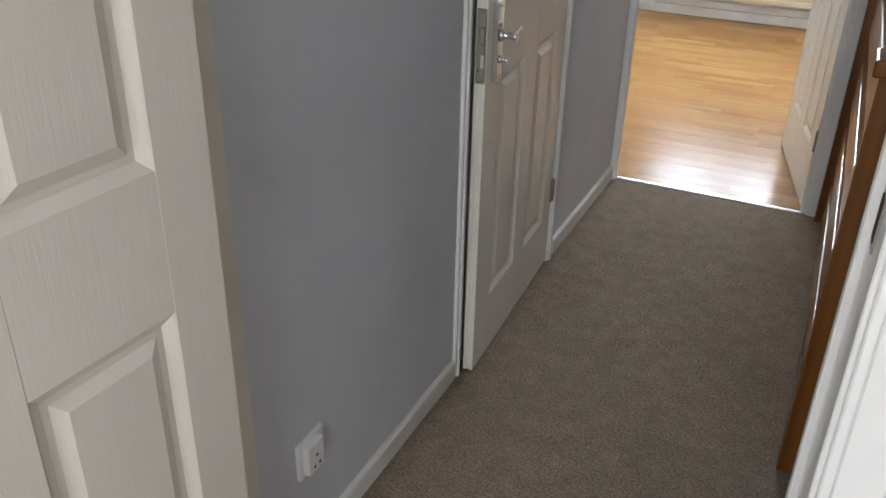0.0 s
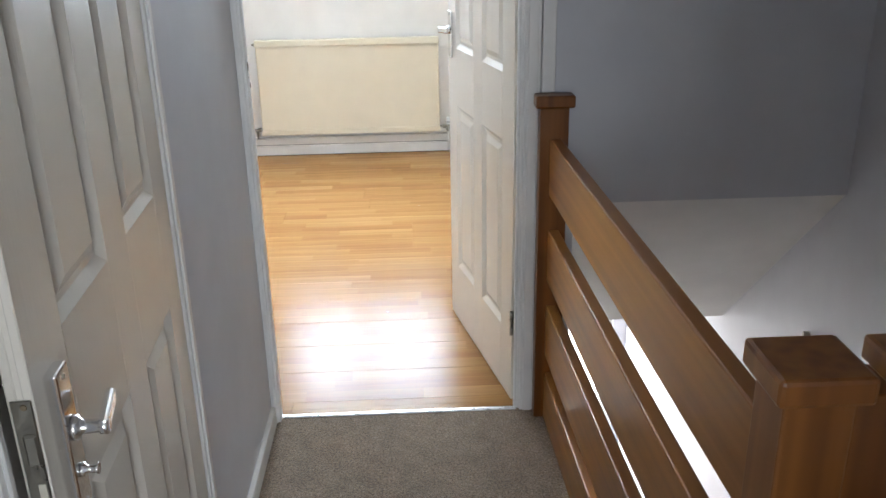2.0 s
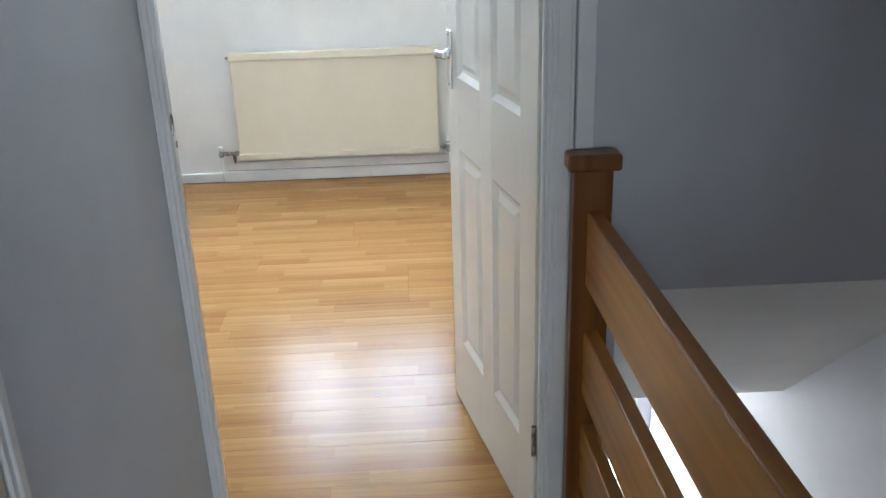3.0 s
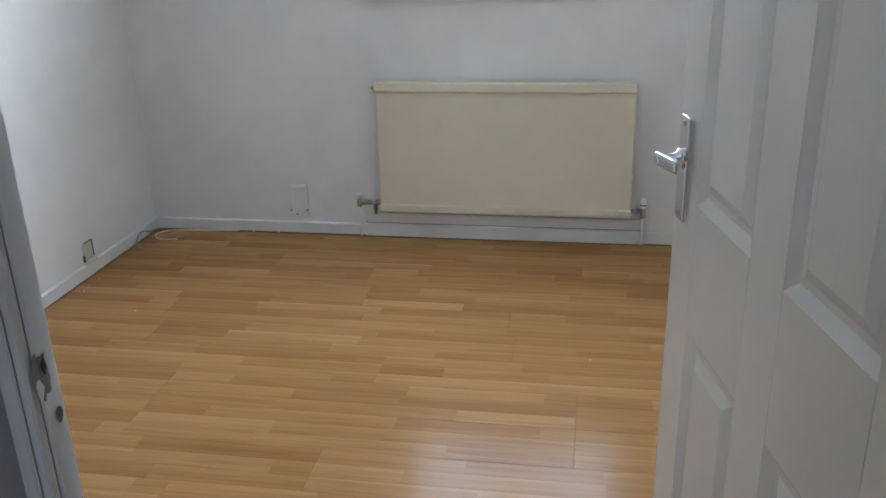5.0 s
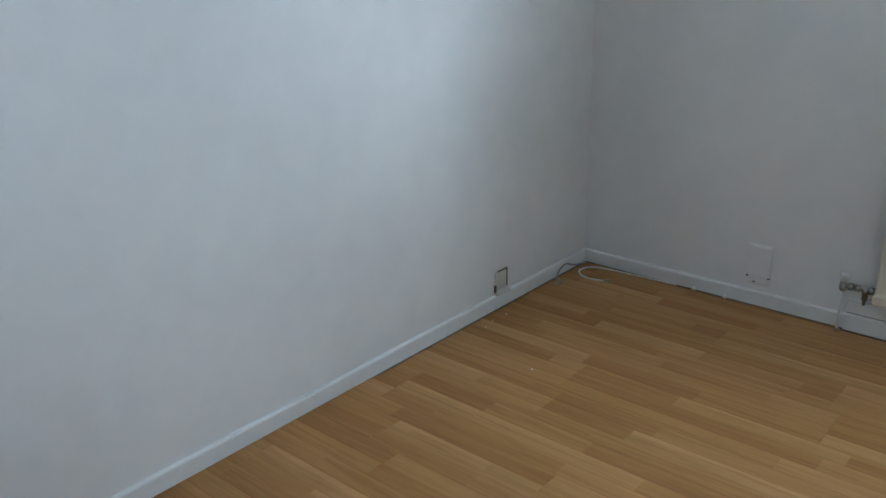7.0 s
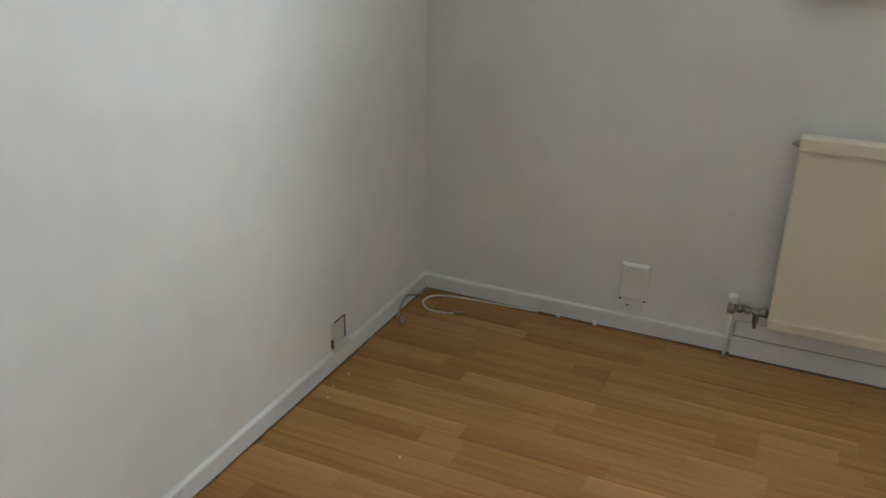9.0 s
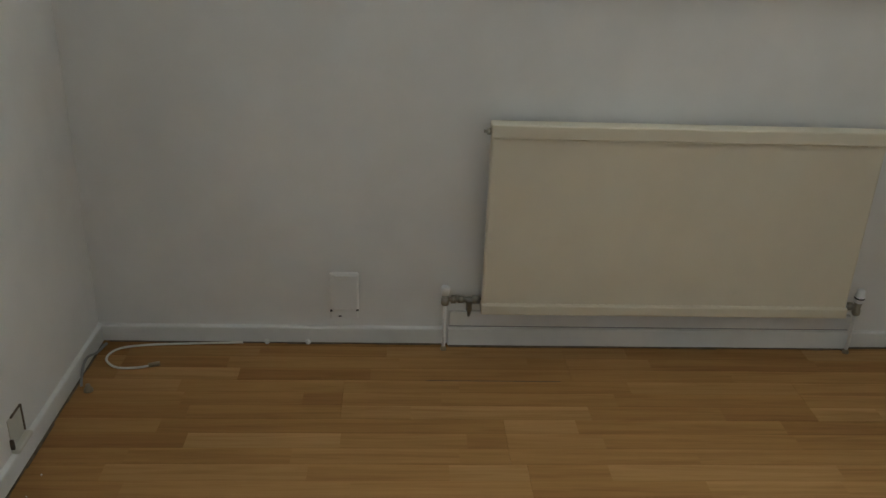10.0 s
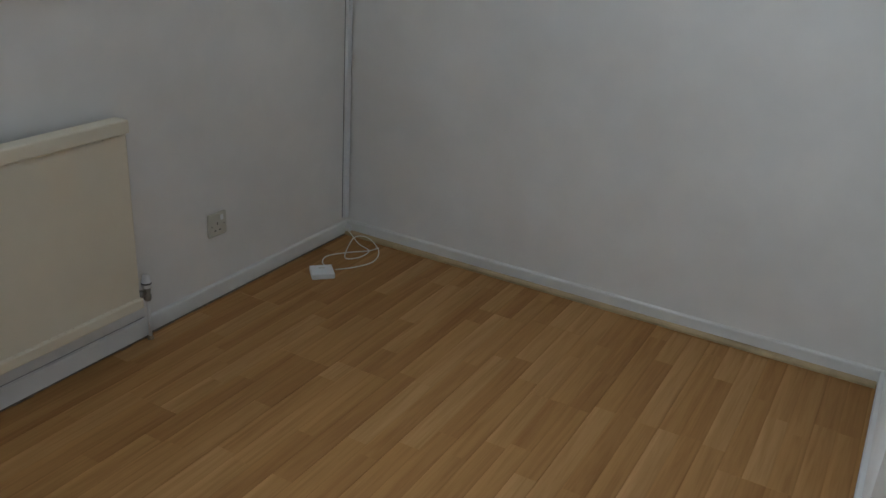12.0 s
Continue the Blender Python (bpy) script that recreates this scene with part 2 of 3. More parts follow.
def swept(bm, points, radius, n=8, steps=10):
    """A bent cable through the points (Catmull-Rom), as a closed tube."""
    pts = [Vector(p) for p in points]
    line = []
    for i in range(len(pts) - 1):
        p0, p1, p2, p3 = pts[max(i - 1, 0)], pts[i], pts[i + 1], pts[min(i + 2, len(pts) - 1)]
        for s in range(steps):
            t = s / steps
            line.append(0.5 * (2 * p1 + (p2 - p0) * t + (2 * p0 - 5 * p1 + 4 * p2 - p3) * t * t + (3 * p1 - p0 - 3 * p2 + p3) * t ** 3))
    line.append(pts[-1])
    rings = []
    for i, c in enumerate(line):
        d = (line[min(i + 1, len(line) - 1)] - line[max(i - 1, 0)]).normalized()
        turn = d.to_track_quat("Z", "Y").to_matrix()
        rings.append([bm.verts.new(c + turn @ Vector((radius * math.cos(2 * math.pi * k / n), radius * math.sin(2 * math.pi * k / n), 0))) for k in range(n)])
    for a, b in zip(rings, rings[1:]):
        for k in range(n):
            f = bm.faces.new((a[k], a[(k + 1) % n], b[(k + 1) % n], b[k]))
            f.smooth = True
    bm.faces.new(rings[0][::-1])
    bm.faces.new(rings[-1])
    return bm


def add_prism(bm, profile, axis, a, b):
    """A profile drawn out along x or y from a to b. Profile rows: (other, z)."""
    def at(u, z, s):
        return (s, u, z) if axis == "x" else (u, s, z)
    r0 = [bm.verts.new(at(u, z, a)) for u, z in profile]
    r1 = [bm.verts.new(at(u, z, b)) for u, z in profile]
    n = len(profile)
    for i in range(n):
        bm.faces.new((r0[i], r0[(i + 1) % n], r1[(i + 1) % n], r1[i]))
    bm.faces.new(r0[::-1])
    bm.faces.new(r1)
    bmesh.ops.recalc_face_normals(bm, faces=bm.faces)
    return bm


def mesh_of(name, bm, mat):
    bmesh.ops.recalc_face_normals(bm, faces=bm.faces)
    me = bpy.data.meshes.new(name)
    bm.to_mesh(me)
    bm.free()
    me.materials.append(mat)
    return me


def part(name, bm, mat, parent, label=""):
    ob = new(name, mesh_of(name, bm, mat))
    ob.parent = parent
    return tagged(ob, label)


def solid(name, bm, mat, label="", category="", kind="", group=""):
    return tagged(new(name, mesh_of(name, bm, mat)), label, category, group, kind)


def thing(name, m, label, category, kind="", group=""):
    ob = new(name)
    ob.matrix_world = m
    return tagged(ob, label, category, group, kind)


# ---------------------------------------------------------------- setting
# plan: y = 0 is the landing face of the bedroom wall, x = 0 the middle of its doorway
RX0, RX1, RY0, RY1, H = -2.093, 1.475, 0.046, 3.27, 2.40     # bedroom
LX0, SX1, LY0, BY = -0.395, 1.34, -2.46, -2.63                          # landing, stairwell
LOW = -2.60                                                  # lower hall floor
SOF_Z, SOF_Y, SOF_B = 0.68, 0.828, -0.11                      # sloped soffit over the stairs


def wall(name, rows, mat, label):
    return solid(name, boxes(rows), mat, label, "wall", "structure")


wall("wall_bedroom_door", [(-2.293, 0.0, -0.3, -0.403, RY0, H), (-0.403, 0.0, 2.06, 0.40, RY0, H), (0.40, 0.0, LOW, 0.53, RY0, H),
                           (0.53, 0.0, SOF_Z, SX1, RY0, H)], HALL_WALL, "off-white painted plaster wall with a doorway")
wall("wall_bedroom_left", [(-2.293, RY0, -0.3, RX0, 3.62, H)], WALL, "white painted plaster wall of the empty bedroom")
wall("wall_bedroom_window", [(RX0, RY1, -0.3, -0.935, 3.62, H), (-0.935, RY1, -0.3, 0.305, 3.62, 1.1255), (-0.935, RY1, 2.28, 0.305, 3.62, H),
                             (0.305, RY1, -0.3, RX1, 3.62, H)], WALL, "white painted plaster wall under a recessed window")
wall("wall_bedroom_right", [(RX1, 1.01, -0.3, 1.62, 3.62, H)], WALL, "white painted plaster wall of the empty bedroom")
wall("wall_boxed_stair", [(0.43, RY0, LOW, 0.53, 1.11, H), (0.53, 1.01, 0.0, RX1, 1.11, H)], WALL, "white painted boxing over the stairwell")
wall("wall_landing_left", [(-0.495, -2.450, -0.3, LX0, -1.598, H), (-0.495, -1.598, 2.06, LX0, -0.825, H), (-0.495, -0.825, -0.3, LX0, 0.0, H)],
     HALL_WALL, "off-white painted plaster wall of the landing")
wall("wall_stairwell_right", [(SX1, LY0, LOW, RX1, 1.01, H), (SX1, 1.01, LOW, RX1, 2.30, -0.10)], HALL_WALL, "off-white painted plaster wall beside the stairs")
wall("wall_back_room_door", [(-1.30, BY, -0.3, -0.411, -2.451, H), (-0.41, BY, 2.06, 0.482, LY0, H), (0.482, BY, -0.3, 2.30, LY0, H)],
     HALL_WALL, "off-white painted plaster wall with a doorway")
# never visible: added behind the ajar door to keep sky light out
wall("wall_cupboard_unseen", [(-1.20, -1.75, -0.3, -1.10, -0.60, H), (-1.10, -1.75, -0.3, -0.495, -1.65, H), (-1.10, -0.70, -0.3, -0.495, -0.60, H)],
     HALL_WALL, "unseen plain walls added behind the ajar landing door")
wall("wall_under_landing", [(0.43, -1.50, LOW, 0.50, 0.0, -0.20), (0.43, 1.11, LOW, 0.53, 2.30, -0.10), (0.43, -2.46, LOW, SX1, -1.50, -0.20)],
     HALL_WALL, "off-white wall below the landing edge")
wall("wall_lower_hall", [(0.43, 2.30, LOW, 0.62, 2.40, -0.10), (0.62, 2.30, -0.55, 1.26, 2.40, -0.10), (1.26, 2.30, LOW, RX1, 2.40, -0.10)],
     HALL_WALL, "off-white wall round the glazed front door")
wall("wall_back_room", [(-1.30, -5.80, -0.3, -1.20, BY, H), (2.20, -5.80, -0.3, 2.30, BY, H), (-1.20, -5.80, -0.3, -0.30, -5.60, H),
                        (-0.30, -5.80, -0.3, 1.30, -5.60, 1.00), (-0.30, -5.80, 2.10, 1.30, -5.60, H), (1.30, -5.80, -0.3, 2.20, -5.60, H)],
     WALL, "white painted walls of the back room")

solid("ceiling_bedroom", box(-2.293, 0.0, H, 1.62, 3.62, H + 0.12), CEIL, "plain white ceiling", "ceiling", "structure")
solid("ceiling_landing", box(-1.20, BY, H, RX1, 0.0, H + 0.12), CEIL, "plain white ceiling", "ceiling", "structure")
solid("ceiling_back_room", box(-1.30, -5.80, H, 2.30, BY, H + 0.12), CEIL, "plain white ceiling", "ceiling", "structure")
soffit = bmesh.new()
add_prism(soffit, [(0.0, SOF_Z), (0.0, SOF_Z + 0.06), (SOF_Y + 0.03, SOF_B + 0.06), (2.40, SOF_B + 0.06), (2.40, SOF_B), (SOF_Y, SOF_B)], "y", 0, 1)
for v in soffit.verts:
    s, u, z = v.co.y, v.co.x, v.co.z
    v.co = (0.53 + s * (SX1 - 0.53), u + 0.004, z)
solid("ceiling_stair_soffit", soffit, CEIL, "white sloped plaster soffit over the stairs", "ceiling", "structure")

solid("floor_landing", boxes([(LX0, LY0, -0.20, 0.46, 0.0, 0.0), (0.46, LY0, -0.20, SX1, -1.50, 0.0), (-0.395, BY, -0.20, 0.482, LY0, 0.0)]),
      CARPET, "fitted taupe cut-pile carpet on the landing", "carpet", "structure")
solid("floor_back_room", box(-1.20, -5.60, -0.20, 2.20, BY, 0.0), CARPET, "fitted taupe cut-pile carpet", "carpet", "structure")
solid("floor_cupboard", box(-1.10, -1.65, -0.20, LX0, -0.70, -0.004), CARPET, "carpet in the landing cupboard", "carpet", "structure")
solid("floor_lower_hall", box(0.43, -2.46, LOW - 0.1, RX1, 2.40, LOW), CARPET, "carpeted floor of the lower hall", "carpet", "structure")
solid("stairs", boxes([(0.50, -1.50 + 0.21 * i, LOW, SX1, -1.50 + 0.21 * (i + 1), -0.186 * (i + 1)) for i in range(13)]),
      CARPET, "straight carpeted stairs going down", "stairs", "structure")

# skirting boards: a low board with a rounded top


def skirting(name, axis, a, b, face, out, height=0.058, thick=0.014, mat=SKIRT, label="low white gloss-painted skirting board"):
    """A board along x or y against the plane 'face'; out: +1 or -1, the way it stands proud."""
    prof = [(face, 0.003), (face + out * thick, 0.003), (face + out * thick, height - 0.006), (face + out * (thick - 0.002), height - 0.002),
            (face + out * (thick - 0.010), height), (face, height)]
    bm = bmesh.new()
    add_prism(bm, prof, axis, a, b)
    return solid(name, bm, mat, label, "skirting board", "structure")


skirting("baseboard_left", "y", RY0, RY1, RX0, 1)
skirting("baseboard_window_left", "x", RX0 + 0.014, -0.99, RY1, -1)
skirting("baseboard_window_right", "x", 0.335, RX1 - 0.014, RY1, -1)
skirting("baseboard_radiator", "x", -0.988, 0.333, RY1, -1, 0.066, 0.024)
solid("baseboard_radiator_upper", box(-0.985, RY1 - 0.017, 0.070, 0.330, RY1 - 0.001, 0.120, bevel=0.003, segments=2), SKIRT, "upper painted board behind the radiator", "skirting board", "structure")
# the groove's shade is put in as a grey strip between the boards
solid("baseboard_radiator_groove_shade", box(-0.984, RY1 - 0.013, 0.064, 0.329, RY1 - 0.0005, 0.0705), SHADE_AND_CABLE_GREY, "groove between two painted boards, its shade put in as grey", "skirting board", "structure")
skirting("baseboard_right", "y", 1.11, RY1, RX1, -1)
skirting("baseboard_boxing", "x", 0.43, RX1 - 0.014, 1.11, 1)
skirting("baseboard_boxing_side", "y", RY0, 1.124, 0.43, -1)
skirting("baseboard_door_left", "x", RX0 + 0.014, -0.462, RY0, 1)
skirting("baseboard_landing_far", "y", -0.79, -0.036, LX0, 1, 0.060)
skirting("baseboard_landing_near", "y", -2.44, -1.599, LX0, 1, 0.058)
bead = bmesh.new()
add_prism(bead, [(RX1 - 0.017, 0.001), (RX1 - 0.037, 0.001), (RX1 - 0.036, 0.010), (RX1 - 0.031, 0.016), (RX1 - 0.022, 0.019), (RX1 - 0.017, 0.019)], "y", 1.127, RY1 - 0.018)
solid("trim_beading", bead, PINE, "thin pine quadrant beading along the skirting", "beading", "structure")

# ---------------------------------------------------------------- doors


def panel_leaf(w, h, t, columns, rows, depth=0.011):
    """A moulded panel door leaf in x 0..w, y -t/2..t/2, z 0..h: frame, sunk mouldings and raised fields on both faces."""
    bm = bmesh.new()
    core = t / 2 - depth
    add_box(bm, 0.002, -core, 0.002, w - 0.002, core, h - 0.002)
    xs = [0.0] + [v for c in columns for v in c] + [w]
    zs = [0.0] + [v for r in rows for v in r] + [h]
    for s in (-1, 1):
        y0, y1 = sorted((s * core, s * t / 2))
        for i in range(0, len(xs), 2):
            add_box(bm, xs[i], y0, 0, xs[i + 1], y1, h, bevel=0.0015)
        for c0, c1 in columns:
            for j in range(0, len(zs), 2):
                add_box(bm, c0, y0, zs[j], c1, y1, zs[j + 1])
            for z0, z1 in rows:
                rings = []
                for inset, up in ((0.0, t / 2 - 0.0005), (0.005, t / 2 - 0.0035), (0.016, core + 0.0008), (0.026, core + 0.0008), (0.044, t / 2 - 0.002)):
                    rings.append([bm.verts.new(p) for p in ((c0 + inset, s * up, z0 + inset), (c1 - inset, s * up, z0 + inset),
                                                            (c1 - inset, s * up, z1 - inset), (c0 + inset, s * up, z1 - inset))])
                for a, b in zip(rings, rings[1:]):
                    for k in range(4):
                        bm.faces.new((a[k], a[(k + 1) % 4], b[(k + 1) % 4], b[k]))
                bm.faces.new(rings[-1])
    return bm


def lever_handle(parent, x, y, z, out, reach, lock=True, half=0.078, thick=0.009):
    """Chrome back plate with a lever; out: the side of the leaf, reach: +1 or -1, where the lever points."""
    f = y
    plate = part("handle", box(x - 0.020, min(f, f + out * thick), z - half - 0.005, x + 0.020, max(f, f + out * thick), z + half - 0.003, bevel=0.003, segments=2),
                 CHROME, parent, "chrome lever handle on a long back plate")
    g = f + out * thick
    part("rose", lathe((x, g, z + 0.012), [(0, 0.015), (0.006, 0.015), (0.009, 0.010), (0.012, 0.0085), (0.030, 0.008), (0.033, 0.010), (0.040, 0.010)], 20, (0, out, 0)), CHROME, plate)
    bm = bmesh.new()
    y0, y1 = sorted((g + out * 0.029, g + out * 0.041))
    add_box(bm, min(x - reach * 0.008, x + reach * 0.066), y0, z + 0.003, max(x - reach * 0.008, x + reach * 0.066), y1, z + 0.023, bevel=0.004, segments=2)
    for v in bm.verts:
        k = max(0.0, (v.co.x - x) * reach) / 0.066
        v.co.z += 0.003 * k * k
        v.co.y -= out * 0.010 * k * k
    part("lever", bm, CHROME, plate)
    if lock:
        part("thumb_turn", lathe((x, g, z - 0.045), [(0, 0.009), (0.004, 0.009), (0.006, 0.005), (0.016, 0.005), (0.020, 0.007)], 16, (0, out, 0)), CHROME, plate)
    for dz in (-half + 0.006, half - 0.014):
        part("screw", lathe((x, g, z + dz), [(0, 0.004), (0.0015, 0.003)], 10, (0, out, 0)), STEEL, plate)
    return plate


def butt_hinge(parent, x, y, z, out):
    """A butt hinge with its knuckle at (x, y): two leaves, pin and screws."""
    h = part("hinge", tube((x, y, z - 0.038), (x, y, z + 0.038), 0.0055, n=12), STEEL, parent, "dull steel butt hinge")
    part("hinge_leaf", box(x, min(y, y + out * 0.002), z - 0.038, x + 0.022, max(y, y + out * 0.002), z + 0.038), STEEL, h)
    for dz in (-0.024, 0.0, 0.024):
        part("screw", lathe((x + 0.013, y + out * 0.002, z + dz), [(0, 0.0035), (0.001, 0.0028)], 8, (0, out, 0)), CHROME, h)
    return h


PANEL_ROWS = [(0.225, 0.835), (1.035, 1.62), (1.72, 1.92)]


def lining(name, rows, label):
    return solid(name, boxes(rows, bevel=0.002), TRIM, label, "door frame", "structure")


# bedroom doorway
lining("trim_bedroom_lining", [(-0.402, -0.018, 0.0, -0.368, 0.004, 2.06), (0.370, 0.0, 0.0, 0.40, RY0, 2.06), (-0.368, 0.0, 2.035, 0.370, RY0, 2.06),
                               (0.362, 0.0, 0.0, 0.370, 0.018, 2.035)], "white gloss door lining with planted stops")


def architrave(name, spans, axis, face, out, label="white gloss-painted moulded architrave"):
    """Moulded trim round an opening: spans are (a, b, z0, z1) rectangles on the wall plane."""
    bm = bmesh.new()
    for a, b, z0, z1 in spans:
        for p, q, d0, d1 in ((0.0, 0.0, 0.0, 0.011), (0.010, 0.008, 0.011, 0.016)):
            lo, hi = sorted((face + out * d0, face + out * d1))
            u0, u1 = a + p * (b - a < 0.2), b - q * (b - a < 0.2)
            if axis == "x":
                add_box(bm, u0, lo, z0, u1, hi, z1, bevel=0.002)
            else:
                add_box(bm, lo, u0, z0, hi, u1, z1, bevel=0.002)
    return solid(name, bm, TRIM, label, "door trim", "structure")


architrave("trim_bedroom_architrave", [(0.378, 0.424, 0.0, 2.05), (-0.368, 0.378, 2.038, 2.10)], "x", 0.0, -1)
architrave("trim_bedroom_architrave_left", [(-0.400, -0.3695, 0.0, 2.05)], "x", -0.0185, -1)
solid("trim_bedroom_cover_board", box(0.4255, -0.026, 1.010, 0.462, -0.001, 2.05, bevel=0.003, segments=2), TRIM, "white painted cover board beside the architrave", "door trim", "structure")
architrave("trim_bedroom_architrave_inside", [(-0.460, -0.404, 0.0, 2.05), (0.385, 0.428, 0.0, 2.05), (-0.404, 0.385, 2.038, 2.10)], "x", RY0, 1)

door = thing("door_1", pose(0.377, 0.050, 0.006, 0, 0, 102.0), "white gloss moulded panel door standing open", "door", "structure")
part("leaf", panel_leaf(0.715, 2.02, 0.038, [(0.105, 0.310), (0.41, 0.615)], PANEL_ROWS), DOOR, door)
lever_handle(door, 0.668, 0.019, 1.08, 1, -1, False)
lever_handle(door, 0.668, -0.019, 1.08, -1, -1, False)
part("latch_plate", box(0.7145, -0.011, 1.00, 0.7170, 0.011, 1.16, bevel=0.0008), CHROME, door)
for z in (0.274, 1.75):
    h = part("hinge", tube((-0.004, 0.021, z - 0.040), (-0.004, 0.021, z + 0.040), 0.0055, n=12), STEEL, door, "dull steel butt hinge")
    for dz in (-0.040, 0.013):
        part("knuckle", tube((-0.004, 0.021, z + dz), (-0.004, 0.021, z + dz + 0.027), 0.0062, n=12), STEEL, h)

for z in (0.280, 1.756):
    h = thing("hinge_plate", pose(0.370, 0.030, z), "steel hinge leaf screwed to the door lining", "hinge", group="hinge leaves of the bedroom door")
    part("plate", box(-0.0022, -0.015, -0.042, 0.0, 0.015, 0.042, bevel=0.0006), STEEL, h)
    for dy, dz in ((-0.005, -0.028), (0.004, 0.0), (-0.005, 0.028)):
        part("screw", lathe((-0.0022, dy, dz), [(0, 0.004), (0.0009, 0.003)], 8, (-1, 0, 0)), BRASS, h)

# landing cupboard door, ajar
lining("trim_cupboard_lining", [(-0.495, -1.600, 0.0, -0.397, -1.574, 2.06), (-0.450, -1.574, 0.0, -0.402, -1.490, 2.035), (-0.495, -0.846, 0.0, LX0 - 0.003, -0.770, 2.06), (-0.495, -1.574, 2.035, LX0 - 0.003, -0.846, 2.06)],
       "white gloss door lining")
architrave("trim_cupboard_architrave", [(-1.594, -1.564, 0.0, 2.05), (-0.842, -0.805, 0.0, 2.05), (-1.564, -0.842, 2.05, 2.11)], "y", LX0 + 0.001, 1)
door = thing("door_2", pose(-0.4005, -0.850, 0.012, 0, 0, -87.0), "white gloss moulded panel door left just ajar", "door", "structure")
part("leaf", panel_leaf(0.706, 2.01, 0.028, [(0.092, 0.284), (0.390, 0.592)], [(0.182, 0.808), (1.018, 1.62), (1.72, 1.92)]), DOOR, door)
lever_handle(door, 0.658, 0.014, 0.907, 1, -1, True, 0.092, 0.016)
lock = part("lock_case", box(0.705, -0.011, 0.812, 0.7080, 0.012, 0.985, bevel=0.0015), STEEL, door, "tarnished mortice lock face plate")
part("latch_bolt", box(0.7075, -0.004, 0.905, 0.7130, 0.012, 0.945, bevel=0.003), STEEL, lock)
part("key_slot", box(0.7078, 0.001, 0.850, 0.7088, 0.009, 0.880), IVORY, lock)
for z in (0.820, 0.977):
    part("screw", lathe((0.708, 0.003, z), [(0, 0.004), (0.001, 0.003)], 8, (1, 0, 0)), BRASS, lock)
for z in (0.262, 1.75):
    butt_hinge(door, 0.0, 0.017, z, 1)
# back room doorway, passed at the start
lining("trim_back_room_lining", [(0.452, BY, 0.0, 0.482, LY0, 2.06), (-0.385, BY, 2.035, 0.452, LY0, 2.06),
                                 (0.441, -2.512, 0.0, 0.452, -2.472, 2.035)], "white gloss door lining with a planted stop")
solid("trim_back_room_lining_left", box(-0.41, BY, 0.0, -0.376, -2.448, 2.06, bevel=0.002), CREAM, "cream painted door lining", "door frame", "structure")
architrave("trim_back_room_architrave", [(0.446, 0.508, 0.0, 2.05)], "x", LY0, 1)
architrave("trim_back_room_architrave_inside", [(0.458, 0.520, 0.0, 2.05), (-0.45, -0.388, 0.0, 2.05), (-0.388, 0.458, 2.04, 2.10)], "x", BY, -1)
door = thing("door_3", pose(-0.309, -2.578, 0.006, 0, 0, -94), "white gloss moulded panel door with embossed grain, open", "door", "structure")
part("leaf", panel_leaf(0.700, 2.02, 0.038, [(0.090, 0.302), (0.400, 0.612)], [(0.18, 0.833), (1.024, 1.62), (1.72, 1.92)]), DOOR, door)
strike = thing("strike_plate", pose(0.4518, -2.550, 1.09), "small dark strike plate let into the lining", "strike plate")
part("plate", box(-0.002, -0.011, -0.032, 0.0, 0.013, 0.032), STEEL, strike)
part("latch_hole", box(-0.0035, -0.010, -0.022, -0.002, 0.010, 0.022, bevel=0.0006), DARK, strike)

# worn latch recess in the bedroom lining
worn = thing("latch_recess", pose(-0.368, -0.014, 1.088), "latch recess with chipped paint on the lining", "latch recess")


def ragged(cy, cz, ry, rz, n, seed, x0, x1):
    """A flake with a broken outline, standing a little proud."""
    rr = random.Random(seed)
    bm = bmesh.new()
    ring = [(cy + ry * math.cos(2 * math.pi * i / n) * rr.uniform(0.65, 1.15), cz + rz * math.sin(2 * math.pi * i / n) * rr.uniform(0.65, 1.15)) for i in range(n)]
    lo, hi = [bm.verts.new((x0, y, z)) for y, z in ring], [bm.verts.new((x1, y, z)) for y, z in ring]
    bm.faces.new(hi)
    for i in range(n):
        bm.faces.new((lo[i], lo[(i + 1) % n], hi[(i + 1) % n], hi[i]))
    return bm


part("bare_patch", ragged(0.0, 0.004, 0.011, 0.022, 22, 4, 0.0, 0.0012), BARE, worn)
part("latch_hole", ragged(0.004, 0.010, 0.003, 0.008, 9, 5, 0.0012, 0.0018), DARK, worn)
part("filler", ragged(-0.006, -0.006, 0.005, 0.010, 9, 6, 0.0012, 0.0020), TRIM, worn)
part("paint_chip", ragged(0.013, -0.040, 0.005, 0.009, 9, 8, 0.0, 0.0010), DARK_BROWN, worn)

strip = thing("threshold_strip", pose(0, 0.0, 0), "ribbed aluminium carpet cover strip in the doorway", "threshold", "structure")
bm = bmesh.new()
add_prism(bm, [(-0.008, 0.001), (-0.006, 0.0035), (-0.001, 0.005), (0.005, 0.005), (0.009, 0.0035), (0.011, 0.001)], "x", -0.368, 0.369)
part("cover", bm, ALU, strip)
part("rib", box(-0.368, 0.0055, 0.0040, 0.369, 0.0080, 0.0052), STEEL, strip)

# ---------------------------------------------------------------- balustrade on the landing


balustrade = thing("balustrade", pose(0, 0, 0), "reddish-brown stained wooden balustrade with wide flat rails", "balustrade")


def newel(label, x0, x1, y0, y1, top, over=0.014, back=True):
    post = part("newel_post", box(x0, y0, 0.0, x1, y1, top - 0.035, bevel=0.004, segments=2), WOOD_Z, balustrade, label)
    part("cap", box(x0 - over, y0 - over, top - 0.035, x1 + over, y1 + (over if back else 0), top, bevel=0.006, segments=2), WOOD_Z, post, "square flat post cap")


